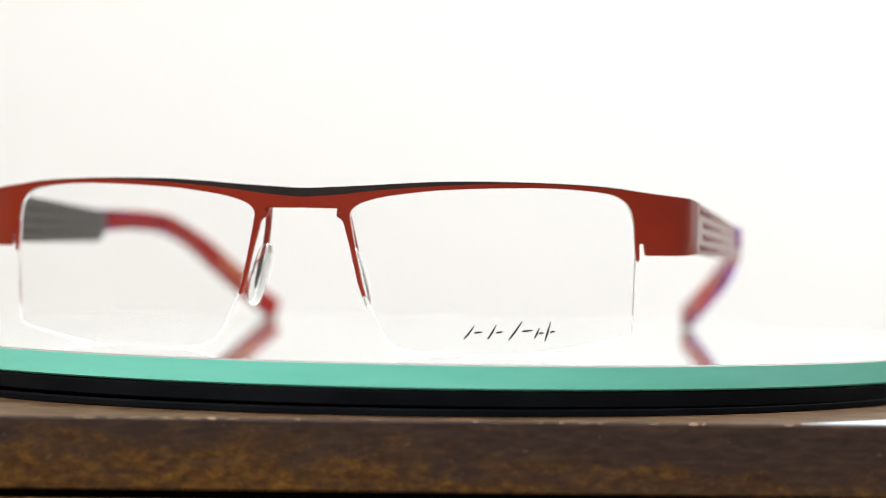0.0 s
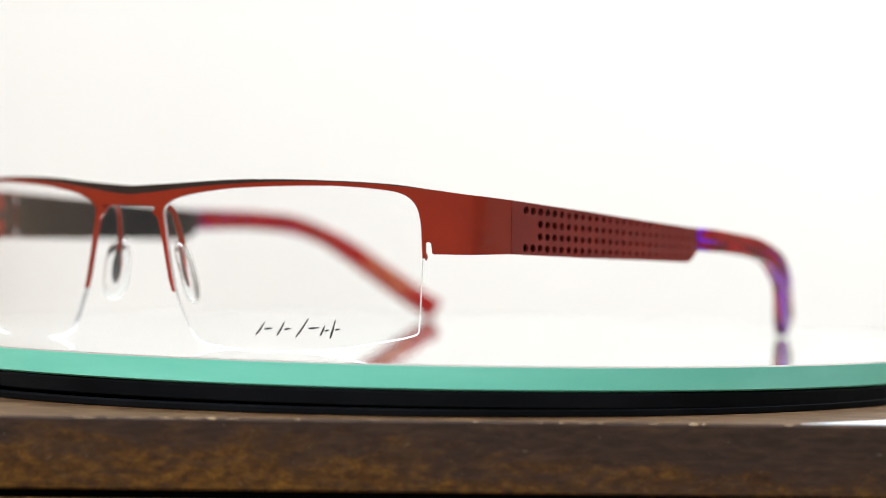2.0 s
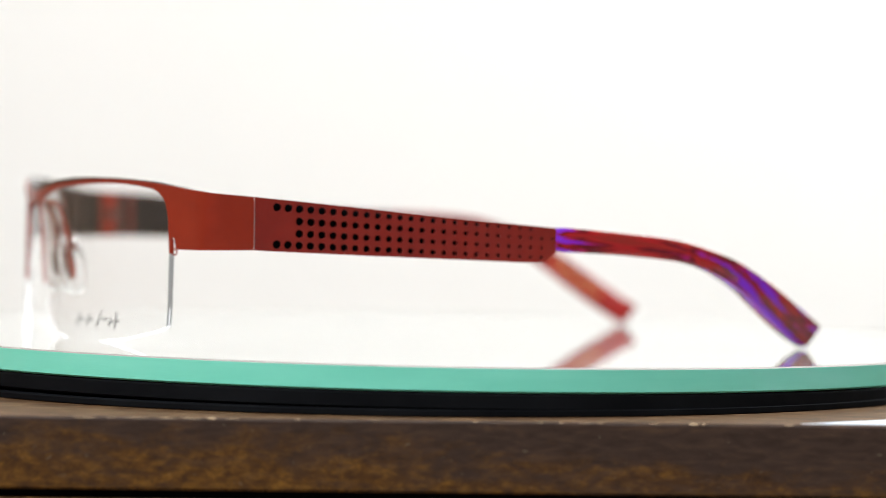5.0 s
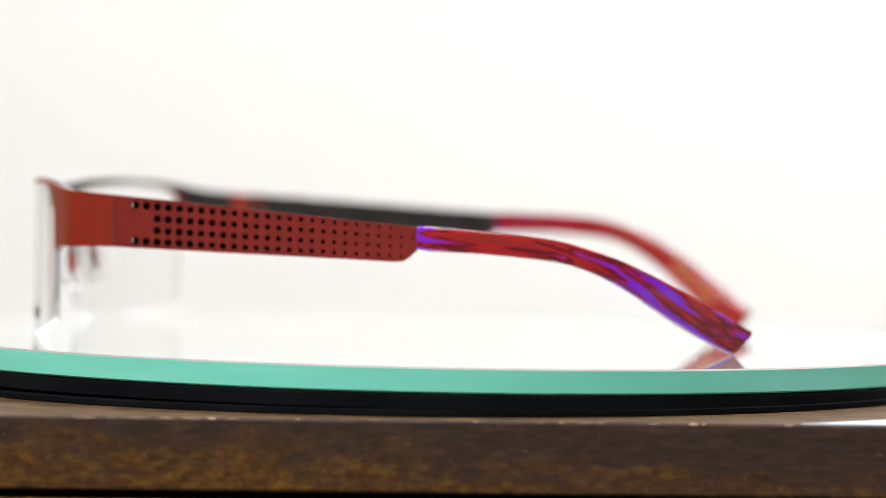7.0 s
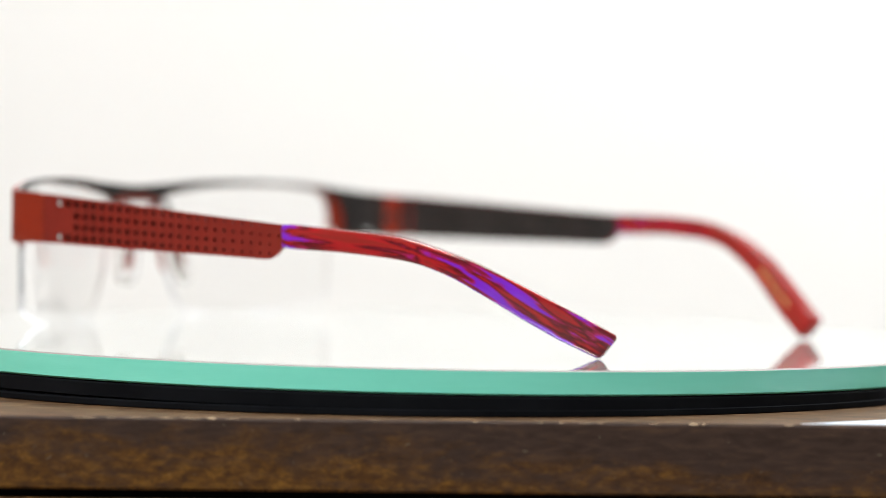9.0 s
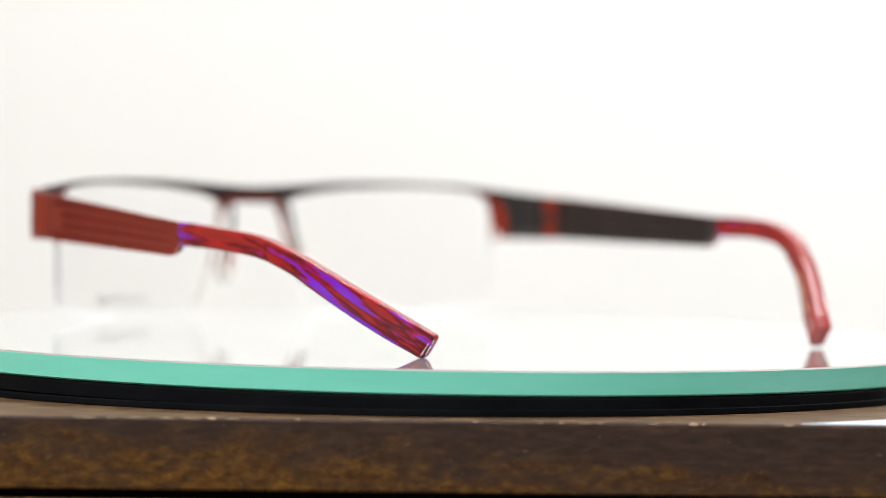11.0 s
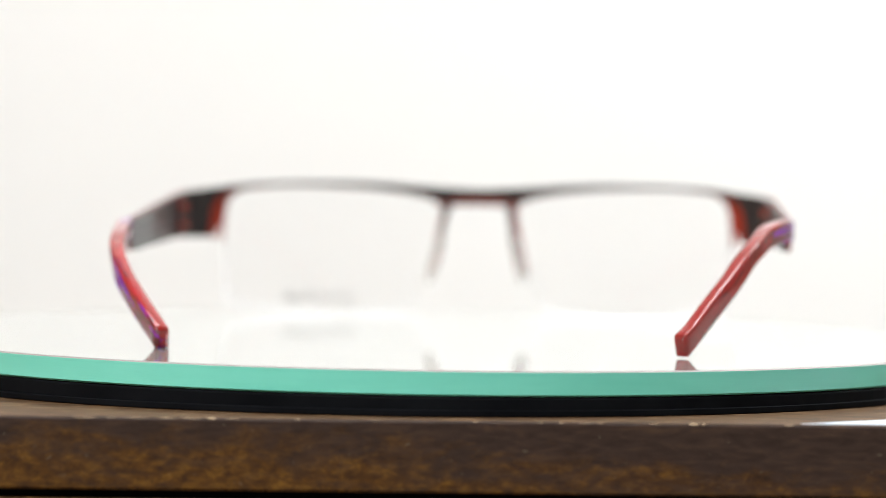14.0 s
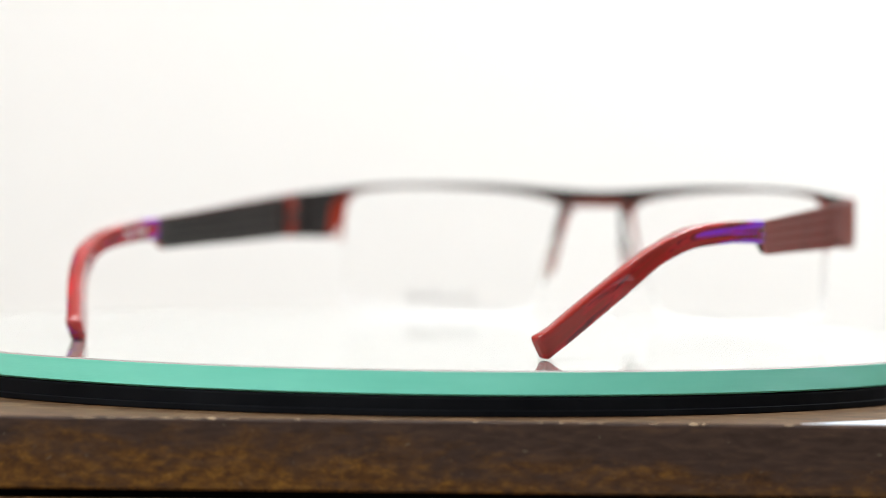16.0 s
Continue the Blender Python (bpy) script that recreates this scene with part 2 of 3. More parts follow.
# ---- turntable and glass disc ----
R = 110 * MM
turntable = tagged(new("turntable"), "low round black plastic display turntable on the wooden stand", "turntable")
turntable.location = (0, 0, TABLE_Z)
part("base", turned([(0, 1.4 * MM), (R - 0.6 * MM, 1.4 * MM), (R + 0.25 * MM, 1.1 * MM), (R + 0.25 * MM, 0.25 * MM), (R + 0.1 * MM, 0.02 * MM), (0, 0.02 * MM)]), PLASTIC, turntable)
platter = part("platter", turned([(0, 0), (R - 0.6 * MM, 0), (R - 0.1 * MM, -0.4 * MM), (R - 0.1 * MM, -2.7 * MM), (R - 0.4 * MM, -3.0 * MM), (0, -3.0 * MM)]), PLASTIC, turntable, "black rotating platter")
glass_disc = tagged(new("glass_disc"), "round polished glass plate with bright green edge on the turntable", "glass plate")
part("polished_face", turned([(0, 0), (R - 0.35 * MM, 0)]), GLASS_TOP, glass_disc, "clear mirror-bright polished top face")
part("ground_arris", turned([(R - 0.35 * MM, 0), (R, -0.28 * MM)]), ARRIS, glass_disc, "thin grey ground edge line")
part("glass_edge", turned([(R, -0.28 * MM), (R, -4.15 * MM), (R - 0.35 * MM, -4.45 * MM), (0, -4.45 * MM)]), GREEN, glass_disc, "bright green glass edge")

# ---- eyeglasses ----
OX, OY = -5.65, -22.63
eyeglasses = tagged(new("eyeglasses"), "red and black half-rim eyeglasses with open temples on the glass plate", "eyeglasses")


class Plan:
    """The outline of one half of the frame seen from above, along which its sheets are bent; s runs from the bridge to the temple's tip."""

    def __init__(self, tip):
        pts = [(0.5 * k, -60 + 0.0046 * 0.25 * k * k) for k in range(133)]
        a, c, d = Vector((66, -39.96)), Vector((68.0, -38.8)), Vector((68.12, -36.6))
        pts += [tuple((1 - u) ** 2 * a + 2 * u * (1 - u) * c + u * u * d) for u in (k / 20 for k in range(1, 21))]
        pts += [(68.12 + 0.05 * (y + 36.6), y) for y in range(-36, -28)]
        pts += [(68.5 + 0.8 * (y + 29) / 58, y) for y in range(-28, 30)]
        pts += [tuple(q) for q in smooth_line([(69.02, 9.0), (69.3, 29.0), *tip], 12)[13:]]
        self.p = np.array(pts)
        self.s = np.concatenate([[0], np.cumsum(np.linalg.norm(np.diff(self.p, axis=0), axis=1))])
        # the end piece runs from 62.9 to 80.5 along the bend
        n = np.gradient(self.p, self.s, axis=0)
        s0, s1 = self.s[120], self.s[160]
        self.s = np.where(self.s < s0, self.s, np.where(self.s > s1, self.s + 80.498 - s1, s0 + (self.s - s0) * (80.498 - s0) / (s1 - s0)))
        self.n = np.stack([n[:, 1], -n[:, 0]], 1) / np.linalg.norm(n, axis=1)[:, None]

    def at(self, s, z, out, lift=0.0):
        """The place of (s, z) on the bent sheet, out millimetres outwards; s below zero lies on the mirrored half."""
        k, m = abs(s), -1 if s < 0 else 1
        x, y = (np.interp(k, self.s, self.p[:, i]) for i in (0, 1))
        nx, ny = (np.interp(k, self.s, self.n[:, i]) for i in (0, 1))
        z += lift * (np.clip((k - 72) / 80, 0, 1) - np.clip((k - 154) / 46, 0, 1) ** 3 + 0.4 * math.sin(math.pi * np.clip((k - 140) / 60, 0, 1)))
        return Vector(((m * (x + out * nx) + OX) * MM, (y + out * ny + OY) * MM, z * MM))


PLAN = {1: Plan([(68.5, 40), (67.1, 50), (66.0, 59.3), (64.4, 65.7), (62.6, 70.4), (59.8, 75.7), (56.6, 80.9), (53.6, 85.8), (51.2, 90.1), (47.7, 96.0)]),
        -1: Plan([(67.5, 40), (64.9, 50), (61.7, 60.6), (59.8, 65), (56.7, 71.4), (53.9, 75.9), (51.1, 80.1), (48.5, 84.3), (46.3, 87.8), (41.8, 95.0)])}
LIFTS = {1: 0.0, -1: 2.0}


def inside(poly, q):
    x, y = poly[:, 0], poly[:, 1]
    x2, y2 = np.roll(x, -1), np.roll(y, -1)
    with np.errstate(divide="ignore", invalid="ignore"):
        cross = ((y > q[1]) != (y2 > q[1])) & (q[0] < (x2 - x) * (q[1] - y) / (y2 - y) + x)
    return cross.sum() % 2 == 1


def sheet(outline, place, out_front, out_back, holes=(), grid=1.6, mats=(0, 0, 0)):
    """A bent sheet of even thickness, cut to an outline in (s, z), with holes. mats: front, back and cut edges."""
    loops = [np.array([tuple(q) for q in outline])] + [np.array(h) for h in holes]
    pts, edges = [], []
    for loop in loops:
        base, n = len(pts), len(loop)
        pts += [Vector(q) for q in loop]
        edges += [(base + k, base + (k + 1) % n) for k in range(n)]
    lo, hi = loops[0].min(0), loops[0].max(0)
    for s in np.arange(lo[0] + grid * 0.5, hi[0], grid):
        for z in np.arange(lo[1] + grid * 0.5, hi[1], grid * 1.5):
            if inside(loops[0], (s, z)) and all(np.min(np.hypot(loop[:, 0] - s, loop[:, 1] - z)) > 0.35 for loop in loops) and not any(inside(h, (s, z)) for h in loops[1:]):
                pts.append(Vector((s, z)))
    vs, _, faces, *_ = geometry.delaunay_2d_cdt(pts, edges, [], 0, 1e-6)
    kept = []
    for f in faces:
        c = sum((vs[i] for i in f), Vector((0, 0))) / 3
        if inside(loops[0], c) and not any(inside(h, c) for h in loops[1:] if abs(h[0][0] - c[0]) < 4):
            kept.append(tuple(f))
    bm = bmesh.new()
    made = []
    for out in (out_front, out_back):
        made.append([bm.verts.new(place(v[0], v[1], out)) for v in vs])
    rim = [[bm.verts.new(v.co) for v in row] for row in made]
    count = {}
    for f in kept:
        for a, c in zip(f, f[1:] + f[:1]):
            count.setdefault((min(a, c), max(a, c)), []).append((a, c))
    for f in kept:
        g = bm.faces.new([made[0][i] for i in f])
        g.material_index, g.smooth = mats[0], True
        g = bm.faces.new([made[1][i] for i in f[::-1]])
        g.material_index, g.smooth = mats[1], True
    for uses in count.values():
        if len(uses) == 1:
            a, c = uses[0]
            g = bm.faces.new([rim[0][c], rim[0][a], rim[1][a], rim[1][c]])
            g.material_index = mats[2]
    loose = [v for v in bm.verts if not v.link_faces]
    bmesh.ops.delete(bm, geom=loose, context="VERTS")
    return bm


def front_place(s, z, out):
    """The front sheets; one half is bent a little less than the other, up to its end piece."""
    q, k = PLAN[1].at(s, z, out), abs(s)
    if s < 0:
        w = (k / 62) ** 2 if k < 63 else 1.03 * (0.5 + 0.5 * math.cos(math.pi * min(1.0, (k - 63) / 16)))
        q += Vector((-0.6, -2.2, 0)) * w * MM
    return q


def both(half):
    """Closes a half outline, given from the middle's top round to the middle's bottom, with its mirror image."""
    half = [tuple(q) for q in half]
    return half + [(-x, z) for x, z in half[::-1] if x > 0.01]


def line(pts, per=5):
    return [tuple(q) for q in smooth_line(pts, per)]


def both_side(s0, z0, m):
    ring = [(m * (s0 + 0.28 * math.cos(k * math.pi / 4)), z0 + 0.28 * math.sin(k * math.pi / 4)) for k in range(8)]
    return ring if m > 0 else ring[::-1]


# red front sheet
rim_top = line([(0, 28.9), (2.2, 29.0), (7, 29.4), (11.6, 29.95), (18, 30.6), (26, 31.2), (34, 31.6), (41.5, 31.75), (48, 31.6), (54.8, 31.25), (63, 30.45), (70.6, 29.55), (79.5, 28.75)])
lens_top = line([(61.76, 21.0), (61.5, 24.6), (60.6, 27.6), (58.5, 29.45), (54.8, 30.3), (46.6, 30.9), (36.4, 30.85), (26.1, 30.4), (20.8, 29.88), (15.3, 29.08), (11.7, 28.15), (9.8, 27.2), (8.95, 26.0), (9.0, 24.8)], 4)
nose_strip = [(10.17, 18.5), (11.3, 13.4), (11.95, 11.2), (11.75, 10.85), (11.4, 11.0), (10.55, 13.35), (9.2, 19.2), (7.8, 24.3), (7.3, 24.95), (6.6, 25.3), (6.5, 25.8), (6.85, 26.15), (7.0, 26.55), (6.75, 26.85)]
red_half = [*rim_top, (79.5, 18.95), (70.8, 18.85), (64.0, 18.85), (63.7, 19.0), (63.45, 20.8), (63.2, 21.0), (62.7, 21.0), (62.5, 20.8), (62.55, 18.7), (62.35, 18.1), (61.95, 18.1), *lens_top, *nose_strip, (0.0, 26.9)]
part("front_frame", sheet(both(red_half), front_place, 0.0, -0.7), RED, eyeglasses, "red lacquered metal half-rim front")

# black sheet behind it
black_top = line([(0, 30.55), (2.2, 30.6), (11.6, 31.1), (26, 31.95), (41, 32.0), (54.8, 31.45), (63, 30.5), (75.5, 28.85)])
black_half = [*black_top, (75.5, 19.05), (65.8, 19.05), (65.5, 23.0), *line([(65.2, 26.0), (63.6, 28.3), (60.9, 29.7), (56, 30.65), (46, 31.1), (36, 31.05), (26, 30.6), (20, 30.1), (14, 29.25), (10.5, 28.3), (8.6, 27.6)], 3), (7.4, 27.9), (6.5, 28.55), (0.0, 28.65)]
part("back_frame", sheet(both(black_half), front_place, -0.75, -1.75), BLACK, eyeglasses, "black lacquered inner metal layer")

# small pin marks on the inner end pieces
for m in (1, -1):
    for s0 in (68.2, 70.0, 71.8):
        for z0 in (26.6, 22.4):
            part("pin_mark", sheet(both_side(s0, z0, m), front_place, -1.75, -1.8, (), 3), PLASTIC, eyeglasses, "tiny dark pin mark")

# small rings under the end pieces that hold the thread
for m in (1, -1):
    loop = [front_place(m * 62.5, 18.35 + 0.55 * math.sin(2 * math.pi * k / 16), -0.85 + 0.6 * math.cos(2 * math.pi * k / 16)) for k in range(17)]
    part("thread_anchor", tube(loop, 0.15 * MM, 8), RED, eyeglasses, "small red ring holding the lens thread")

# lenses
lens_line = [*line([(61.9, 19.3), *[(61.5, 24.6), (60.5, 27.6), (58.4, 29.4), (54.8, 30.2), (46.6, 30.8), (36.4, 30.75), (26.1, 30.3), (20.8, 29.78), (15.3, 29.0), (11.8, 28.1), (9.95, 27.2), (9.1, 26.0), (9.15, 24.8), (10.3, 18.5), (11.45, 13.4), (12.1, 11.0), (14.3, 6.2)]], 4),
             *line([(15.3, 4.4), (16.6, 2.7), (18.3, 1.75), (22, 1.1), (27, 0.75), (33, 0.62), (40.5, 0.85), (48, 1.7), (57.4, 3.4), (60.8, 4.3)], 4), (61.3, 4.75), (61.55, 8.0)]


def lens(m):
    place = (lambda s, z, out: front_place(m * s, z, out))
    bm = sheet(lens_line, place, -0.1, -1.3, (), 2.2, (0, 0, 1))
    if m < 0:
        bmesh.ops.reverse_faces(bm, faces=bm.faces[:])
    ob = part("lens", bm, [LENS, GROUND], eyeglasses, "clear rimless-bottomed demo lens")
    ob.visible_shadow = False
    # nylon thread in the groove of the lower edge
    low = lens_line[lens_line.index((61.3, 4.75)) - 37:]
    part("nylon_thread", tube([front_place(m * s, z - 0.1, -0.7) for s, z in low], 0.12 * MM, 8), NYLON, ob, "clear nylon thread")
    return ob


def stroke(points, width):
    """A thin flat brush stroke along a line in (s, z), just proud of the lens."""
    pts = smooth_line(points, 5)
    left, right = [], []
    for i, q in enumerate(pts):
        d = (pts[min(i + 1, len(pts) - 1)] - pts[max(i - 1, 0)]).normalized()
        n = Vector((-d[1], d[0])) * width * (0.35 + 0.65 * math.sin(math.pi * min(0.9, 0.1 + i / len(pts))))
        left.append(q + n)
        right.append(q - n)
    return [*left, *right[::-1]]


lens_a, lens_b = lens(1), lens(-1)
# the maker's mark, as plain dark strokes of its size
for s0, s1, z0, z1 in ((29.6, 33.2, 3.5, 5.9), (34.0, 36.9, 3.5, 6.0), (37.6, 42.4, 3.3, 6.8), (42.7, 44.4, 3.7, 5.6), (44.6, 46.5, 3.2, 6.6)):
    w, zm = s1 - s0, (z0 + z1) / 2
    for pts in ([(s0 + 0.1 * w, z0), (s0 + 0.35 * w, zm - 0.2), (s0 + 0.62 * w, z1)], [(s0 + 0.62 * w, zm - 0.1), (s0 + 0.8 * w, zm), (s1 + 0.2, zm + 0.1)]):
        part("printed_stroke", sheet(stroke(pts, 0.19), front_place, 0.0, -0.05, (), 3.0), INK, lens_a, "dark printed stroke")


# nose pads on their wire arms
def nose_pad(m):
    def q(x, y, z):
        return Vector(((m * x + OX) * MM, (y + OY) * MM, z * MM))
    wire = tube(smooth_line([q(7.2, -59.4, 25.6), q(6.9, -58.6, 26.6), q(7.0, -56.6, 27.0), q(7.5, -54.9, 25.6), q(8.0, -54.0, 22.5), q(8.6, -53.4, 19.2), q(9.3, -53.2, 15.5)], 6), 0.6 * MM, 12)
    wire.normal_update()
    for f in wire.faces:
        f.material_index = 1 if f.normal[1] < 0.1 else 0
    arm = part("pad_arm", wire, [BLACK, RED], eyeglasses, "bent nose pad arm, red before and black behind")
    bm = bmesh.new()
    bmesh.ops.create_uvsphere(bm, u_segments=24, v_segments=14, radius=1)
    top, low = q(8.0, -53.8, 20.2), q(11.0, -52.6, 8.6)
    mid, up = (top + low) / 2, (top - low)
    half = up.length / 2
    up.normalize()
    face = Vector((m * -0.97, -0.24, 0)).normalized()
    face = (face - up * face.dot(up)).normalized()
    wide = up.cross(face)
    for v in bm.verts:
        a = v.co.copy()
        sq = 1.0 / max(1e-6, (abs(a[2]) ** 3 + math.hypot(a[0], a[1]) ** 3) ** (1 / 3))
        v.co = mid + up * (a[2] * sq * half) + wide * (a[0] * sq * 2.8 * MM) + face * (a[1] * sq * 0.95 * MM - 0.2 * MM * (1 - a[2] ** 2))
    for f in bm.faces:
        f.smooth = True
    pad = part("nose_pad", bm, SILICONE, arm, "clear soft silicone nose pad")
    c = mid + up * 0.5 * MM
    core = bmesh.new()
    bmesh.ops.create_uvsphere(core, u_segments=14, v_segments=8, radius=1)
    for v in core.verts:
        a = v.co.copy()
        v.co = c + up * (a[2] * 3.5 * MM) + wide * (a[0] * 1.1 * MM) + face * (a[1] * 0.45 * MM)
    for f in core.faces:
        f.smooth = True
    core.normal_update()
    for f in core.faces:
        f.material_index = 1 if f.normal[1] < 0.1 else 0
    part("pad_core", core, [BLACK, RED], pad, "flat metal insert, red before and black behind")


for m in (1, -1):
    nose_pad(m)


# temples: perforated red plate outside, black plate inside, acetate tip
def hole(s, z, r, n=12):
    return [(s + r * math.cos(2 * math.pi * k / n), z + r * math.sin(2 * math.pi * k / n)) for k in range(n)]


def temple(m):
    plan, lift = PLAN[m], LIFTS[m]

    def place(s, z, out):
        return plan.at(s, z, out, lift) if m > 0 else Vector((2 * OX * MM, 0, 0)) + Matrix.Diagonal((-1, 1, 1)) @ plan.at(s, z, out, lift)

    def solid(bm):
        if m < 0:
            bmesh.ops.reverse_faces(bm, faces=bm.faces[:])
        return bm

    outline = [(79.65, 28.74), (101.3, 26.8), (123, 24.75), (138.2, 23.45), (138.2, 19.35), (136.3, 17.6), (135.2, 16.98), (133.6, 16.85), (123, 17.3), (101.4, 18.05), (79.65, 18.92)]
    holes = []
    for row, (z0, z1, first, last) in enumerate(((26.9, 23.3, 0, 23), (24.55, 21.6, 2, 25), (22.25, 19.8, 2, 24), (20.05, 18.0, 0, 24))):
        for k in range(first, last + 1):
            s = 83.75 + 2.13 * k
            u = (s - 83.75) / 49
            if s < 137.3:
                holes.append(hole(s, z0 + (z1 - z0) * u, 0.80 - 0.50 * u))
    ob = part("temple", solid(sheet(outline, place, 0.0, -0.65, holes, 2.4)), RED_DIMMED, eyeglasses, "red perforated metal temple")
    inner = [(83.0, 28.16), (101.3, 26.6), (123, 24.55), (137.8, 23.3), (137.8, 19.5), (136.0, 17.8), (133.6, 17.0), (123, 17.45), (101.4, 18.2), (83.0, 18.99)]
    # shade inside the holes put into the colour of the plate's outer face
    part("inner_plate", solid(sheet(inner, place, -1.2, -1.7, (), 2.4, (1, 0, 0))), [BLACK, PLASTIC], ob, "black inner plate of the temple")
    # raised dark strips in place of cut grooves, shade put into the colour
    for z0, z1 in ((25.7, 22.4), (23.4, 20.7), (21.1, 18.9)):
        part("groove", solid(sheet([(85, z0), (135, z1), (135, z1 - 0.35), (85, z0 - 0.35)], place, -1.7, -1.82, (), 3)), PLASTIC, ob, "thin dark strip standing in for a shaded groove")
    # hinge knuckles behind the joint
    hinge = part("hinge", solid(sheet([(79.7, 28.2), (81.7, 28.05), (81.7, 19.35), (79.7, 19.4)], place, -0.7, -1.5, (), 1.2)), BLACK, ob, "black hinge leaf")
    for z0, z1 in ((26.6, 25.0), (24.6, 23.0), (22.6, 21.0)):
        a, c = place(77.6, z0, -2.0), place(77.6, z1, -2.0)
        part("knuckle", tube([a, a * 0.5 + c * 0.5, c], 0.95 * MM, 14), RED if z0 != 24.6 else BLACK, hinge, "round hinge knuckle")
    # tip
    def along(points):
        """From (depth, height) to (s, z); one tip ends a little sooner than the other."""
        out = []
        for y, z in points:
            if m < 0:
                y -= 1.8 * min(1.0, max(0.0, (y - 60) / 25))
            out.append((float(np.interp(y, plan.p[121:, 1], plan.s[121:])), z))
        return smooth_line(out, 5)

    top = along([(28.3, 23.5), (31, 23.55), (40, 22.8), (50, 21.9), (55, 21.15), (59.3, 20.0), (65.7, 17.9), (70.4, 15.8), (75.7, 13.0), (80.9, 10.0), (85.8, 7.1), (90.5, 4.2)])
    low = along([(28.3, 19.3), (31, 18.9), (40.2, 18.5), (50.6, 17.6), (55.8, 16.8), (59.0, 15.9), (63.0, 14.3), (68.4, 11.3), (72.5, 8.55), (77.0, 5.5), (81.6, 2.6), (86.9, -0.2)])
    bm = bmesh.new()
    grain = bm.verts.layers.float_vector.new("along")
    tone = bm.verts.layers.float.new("tone")
    n, steps, rings, us = len(top), 28, [], []
    extra = [(0.35, 0.93, 0.9), (0.6, 0.82, 0.72), (0.75, 0.62, 0.45)]
    stations = [(0.0, 0.55, 0.5, 0.0)] + [(i, 1.0, min(1.0, 0.62 + i * 0.05), 0.0) for i in range(n)] + [(n - 1, a, c, e) for e, a, c in extra]
    ends = (top[-1] - top[-2] + low[-1] - low[-2]).normalized()
    for i, tall, thick, push in stations:
        i = int(i)
        mid, half = (top[i] + low[i]) / 2 + ends * push, (top[i] - low[i]) / 2 * tall
        ring = []
        for k in range(steps):
            a = 2 * math.pi * k / steps
            ca, sa = math.cos(a), math.sin(a)
            ca, sa = math.copysign(abs(ca) ** 0.30, ca), math.copysign(abs(sa) ** 0.34, sa)
            q = mid + half * sa
            spot, core = place(q[0], q[1], -0.75 + 1.5 * thick * ca), place(mid[0], q[1], -0.75 + 1.5 * thick * ca)
            spot[0] = 0.3 * spot[0] + 0.7 * core[0]
            ring.append(bm.verts.new(spot))
            along_u = i / (n - 1)
            ring[-1][grain] = Vector((1.6 * along_u + 5.1 * m, 0.35 * ca - 0.5 * along_u, 0.62 * sa + 0.7 * along_u + 2.4 * m))
            # violet and maroon at the root, red to the bend, then violet below a red upper edge on one tip
            if m > 0:
                shade = float(np.interp(along_u, (0, 0.10, 0.2, 0.42, 0.55, 1), (0.05, 0.0, -0.09, -0.05, 0.02, 0.035)))
                shade -= 0.16 if ca < 0.5 and along_u > 0.4 else 0
            else:
                shade = float(np.interp(along_u, (0, 0.15, 0.33, 0.42, 1), (0.035, -0.01, -0.05, -0.19, -0.19)))
                shade += 0.25 * max(0.0, -sa - 0.5) if along_u < 0.5 else 0
                shade -= 0.07 if ca < -0.5 else 0
            shade += 0.10 * max(0.0, abs(sa) - 0.55) if along_u < 0.15 else 0
            shade -= 0.35 * max(0.0, sa - 0.6) if along_u > 0.15 else 0
            shade += 0.10 * max(0.0, -sa - 0.6) if along_u > 0.3 else 0
            ring[-1][tone] = shade
        rings.append(ring)
        us.append(i / (n - 1))
    for (a, ua), (c, uc) in zip(zip(rings, us), zip(rings[1:], us[1:])):
        for k in range(steps):
            j = (k + 1) % steps
            f = bm.faces.new([a[k], c[k], c[j], a[j]])
            f.smooth = True
    bm.faces.new(rings[0])
    bm.faces.new(rings[-1][::-1])
    bmesh.ops.recalc_face_normals(bm, faces=bm.faces[:])
    tip = part("temple_tip", bm, ACETATE, ob, "glossy streaked red and violet acetate temple tip")
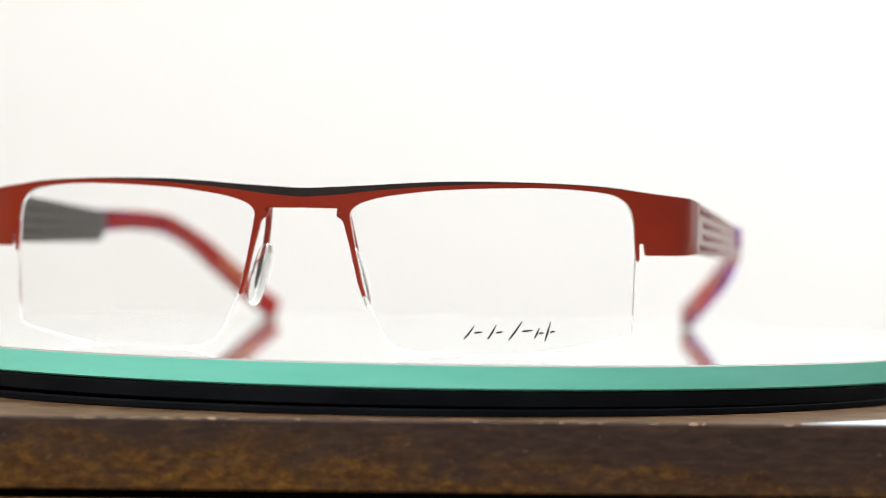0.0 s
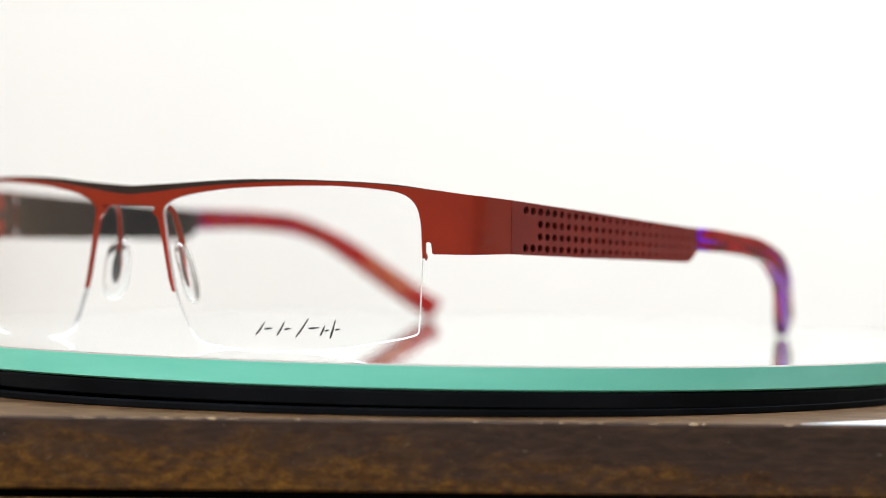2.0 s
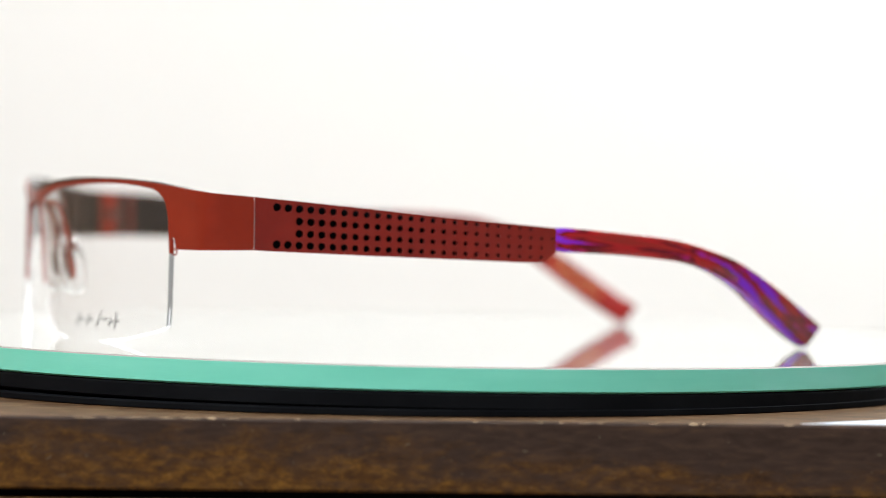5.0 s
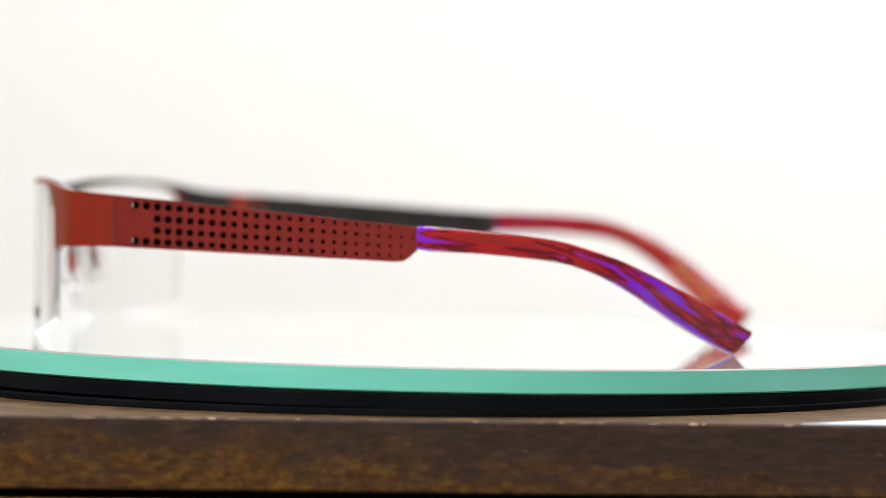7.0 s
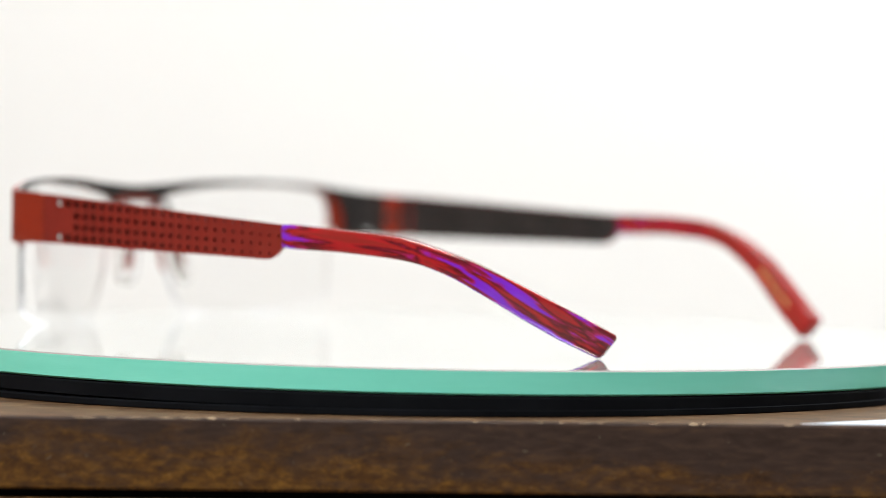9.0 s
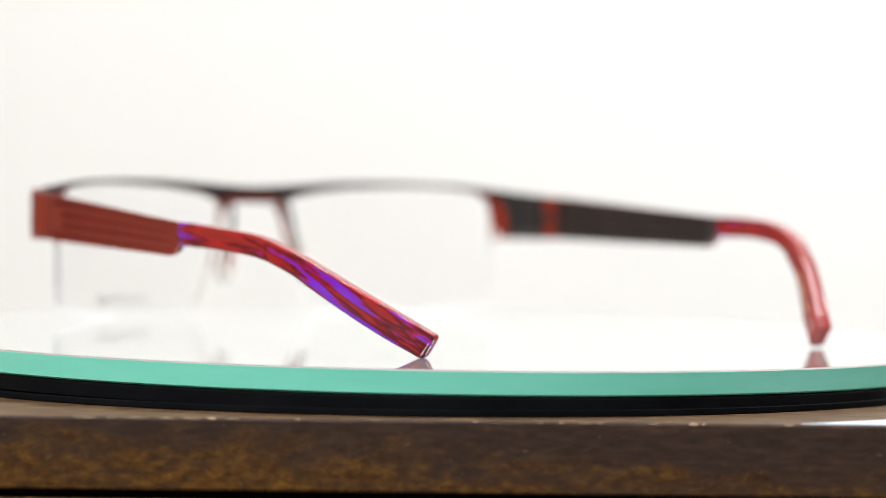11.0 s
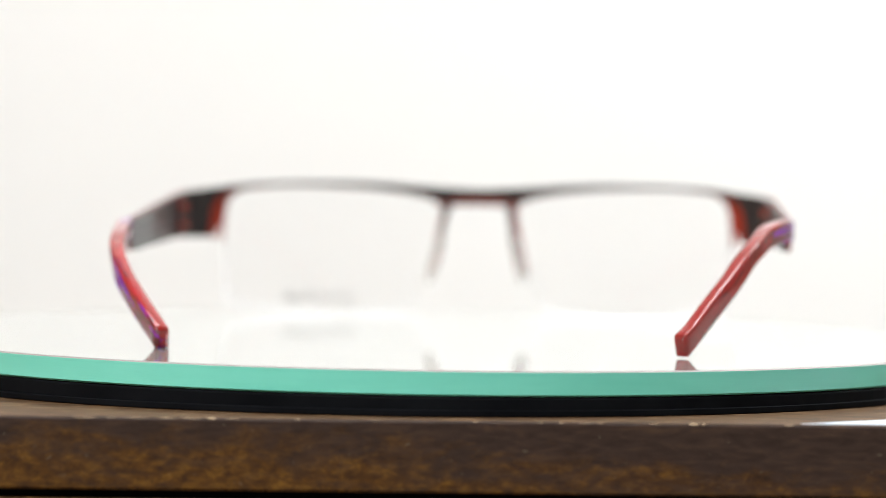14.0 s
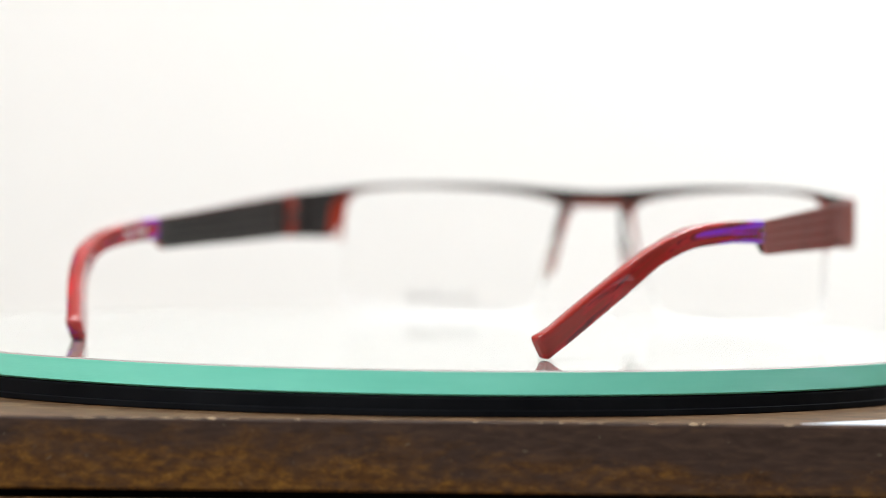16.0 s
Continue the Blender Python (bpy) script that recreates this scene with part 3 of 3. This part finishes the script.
    if m < 0:
        for k in range(11):
            c = (top[39 + k] + low[39 + k]) / 2
            s0, z0 = c[0], c[1]
            w = (0.95, 0.7, 0.85)[k % 3]
            bar = [(s0, z0 + w), (s0 + 0.62, z0 + w - 0.32), (s0 + 0.1, z0 - w), (s0 - 0.52, z0 - w + 0.32)]
            part("printed_bar", solid(sheet(bar, place, -2.2, -2.28, (), 3)), GOLD, tip, "pale gold printed bar")
    else:
        for k, wide in zip((8, 9, 10, 12, 13), (0.5, 0.5, 0.7, 0.6, 0.4)):
            c = (top[k] + low[k]) / 2
            s0, z0 = c[0], c[1]
            bar = [(s0 - wide, z0 + 0.65), (s0 + wide, z0 + 0.6), (s0 + wide, z0 - 0.65), (s0 - wide, z0 - 0.6)]
            part("printed_bar", solid(sheet(bar, place, -2.2, -2.29, (), 3)), PRINT, tip, "pale printed bar")


for m in (1, -1):
    temple(m)


# ---- what turns ----
def motions():
    turns = [(0.0, -12.54), (0.5, -18.72), (1.0, -24.84), (1.5, -30.79), (1.6, -30.95), (1.7, -32.3), (1.8, -35.0), (1.9, -38.1), (2.0, -39.71), (2.1, -40.2), (2.2, -40.4), (2.3, -40.8), (2.4, -42.0), (2.5, -43.52), (3.0, -49.26), (3.5, -55.22), (4.0, -61.22),
             (4.5, -67.22), (5.0, -73.23), (5.5, -79.23), (6.0, -85.24), (6.5, -91.24), (7.0, -97.35), (7.5, -103.18), (8.0, -109.2), (8.5, -115.11), (9.0, -121.13),
             (9.5, -127.16), (10.0, -133.2), (10.5, -139.23), (11.0, -145.27), (11.5, -151.3), (12.0, -157.07), (12.5, -163.11), (13.0, -169.01), (13.5, -174.93),
             (13.6, -175.1), (13.7, -176.5), (13.8, -179.3), (13.9, -182.5), (14.0, -184.11), (14.1, -184.5), (14.2, -184.65), (14.3, -184.95), (14.4, -185.65), (14.5, -186.96), (15.0, -192.83), (15.5, -198.87), (16.0, -204.73)]
    walk(eyeglasses, [(t, pose(0, 0, 0, 0, 0, a)) for t, a in turns])
    # the plate and platter wobble slightly as they turn
    lean = pose(0, 0, 0, 0, 0.25, 0)
    walk(glass_disc, [(t, lean @ pose(0, 0, 0.10 * MM, -0.286, 0, a)) for t, a in turns])
    walk(platter, [(t, pose(0, 0, -4.37 * MM - TABLE_Z, 0, 0, 0) @ lean @ pose(0, 0, 0, -0.286, 0, a)) for t, a in turns])


motions()
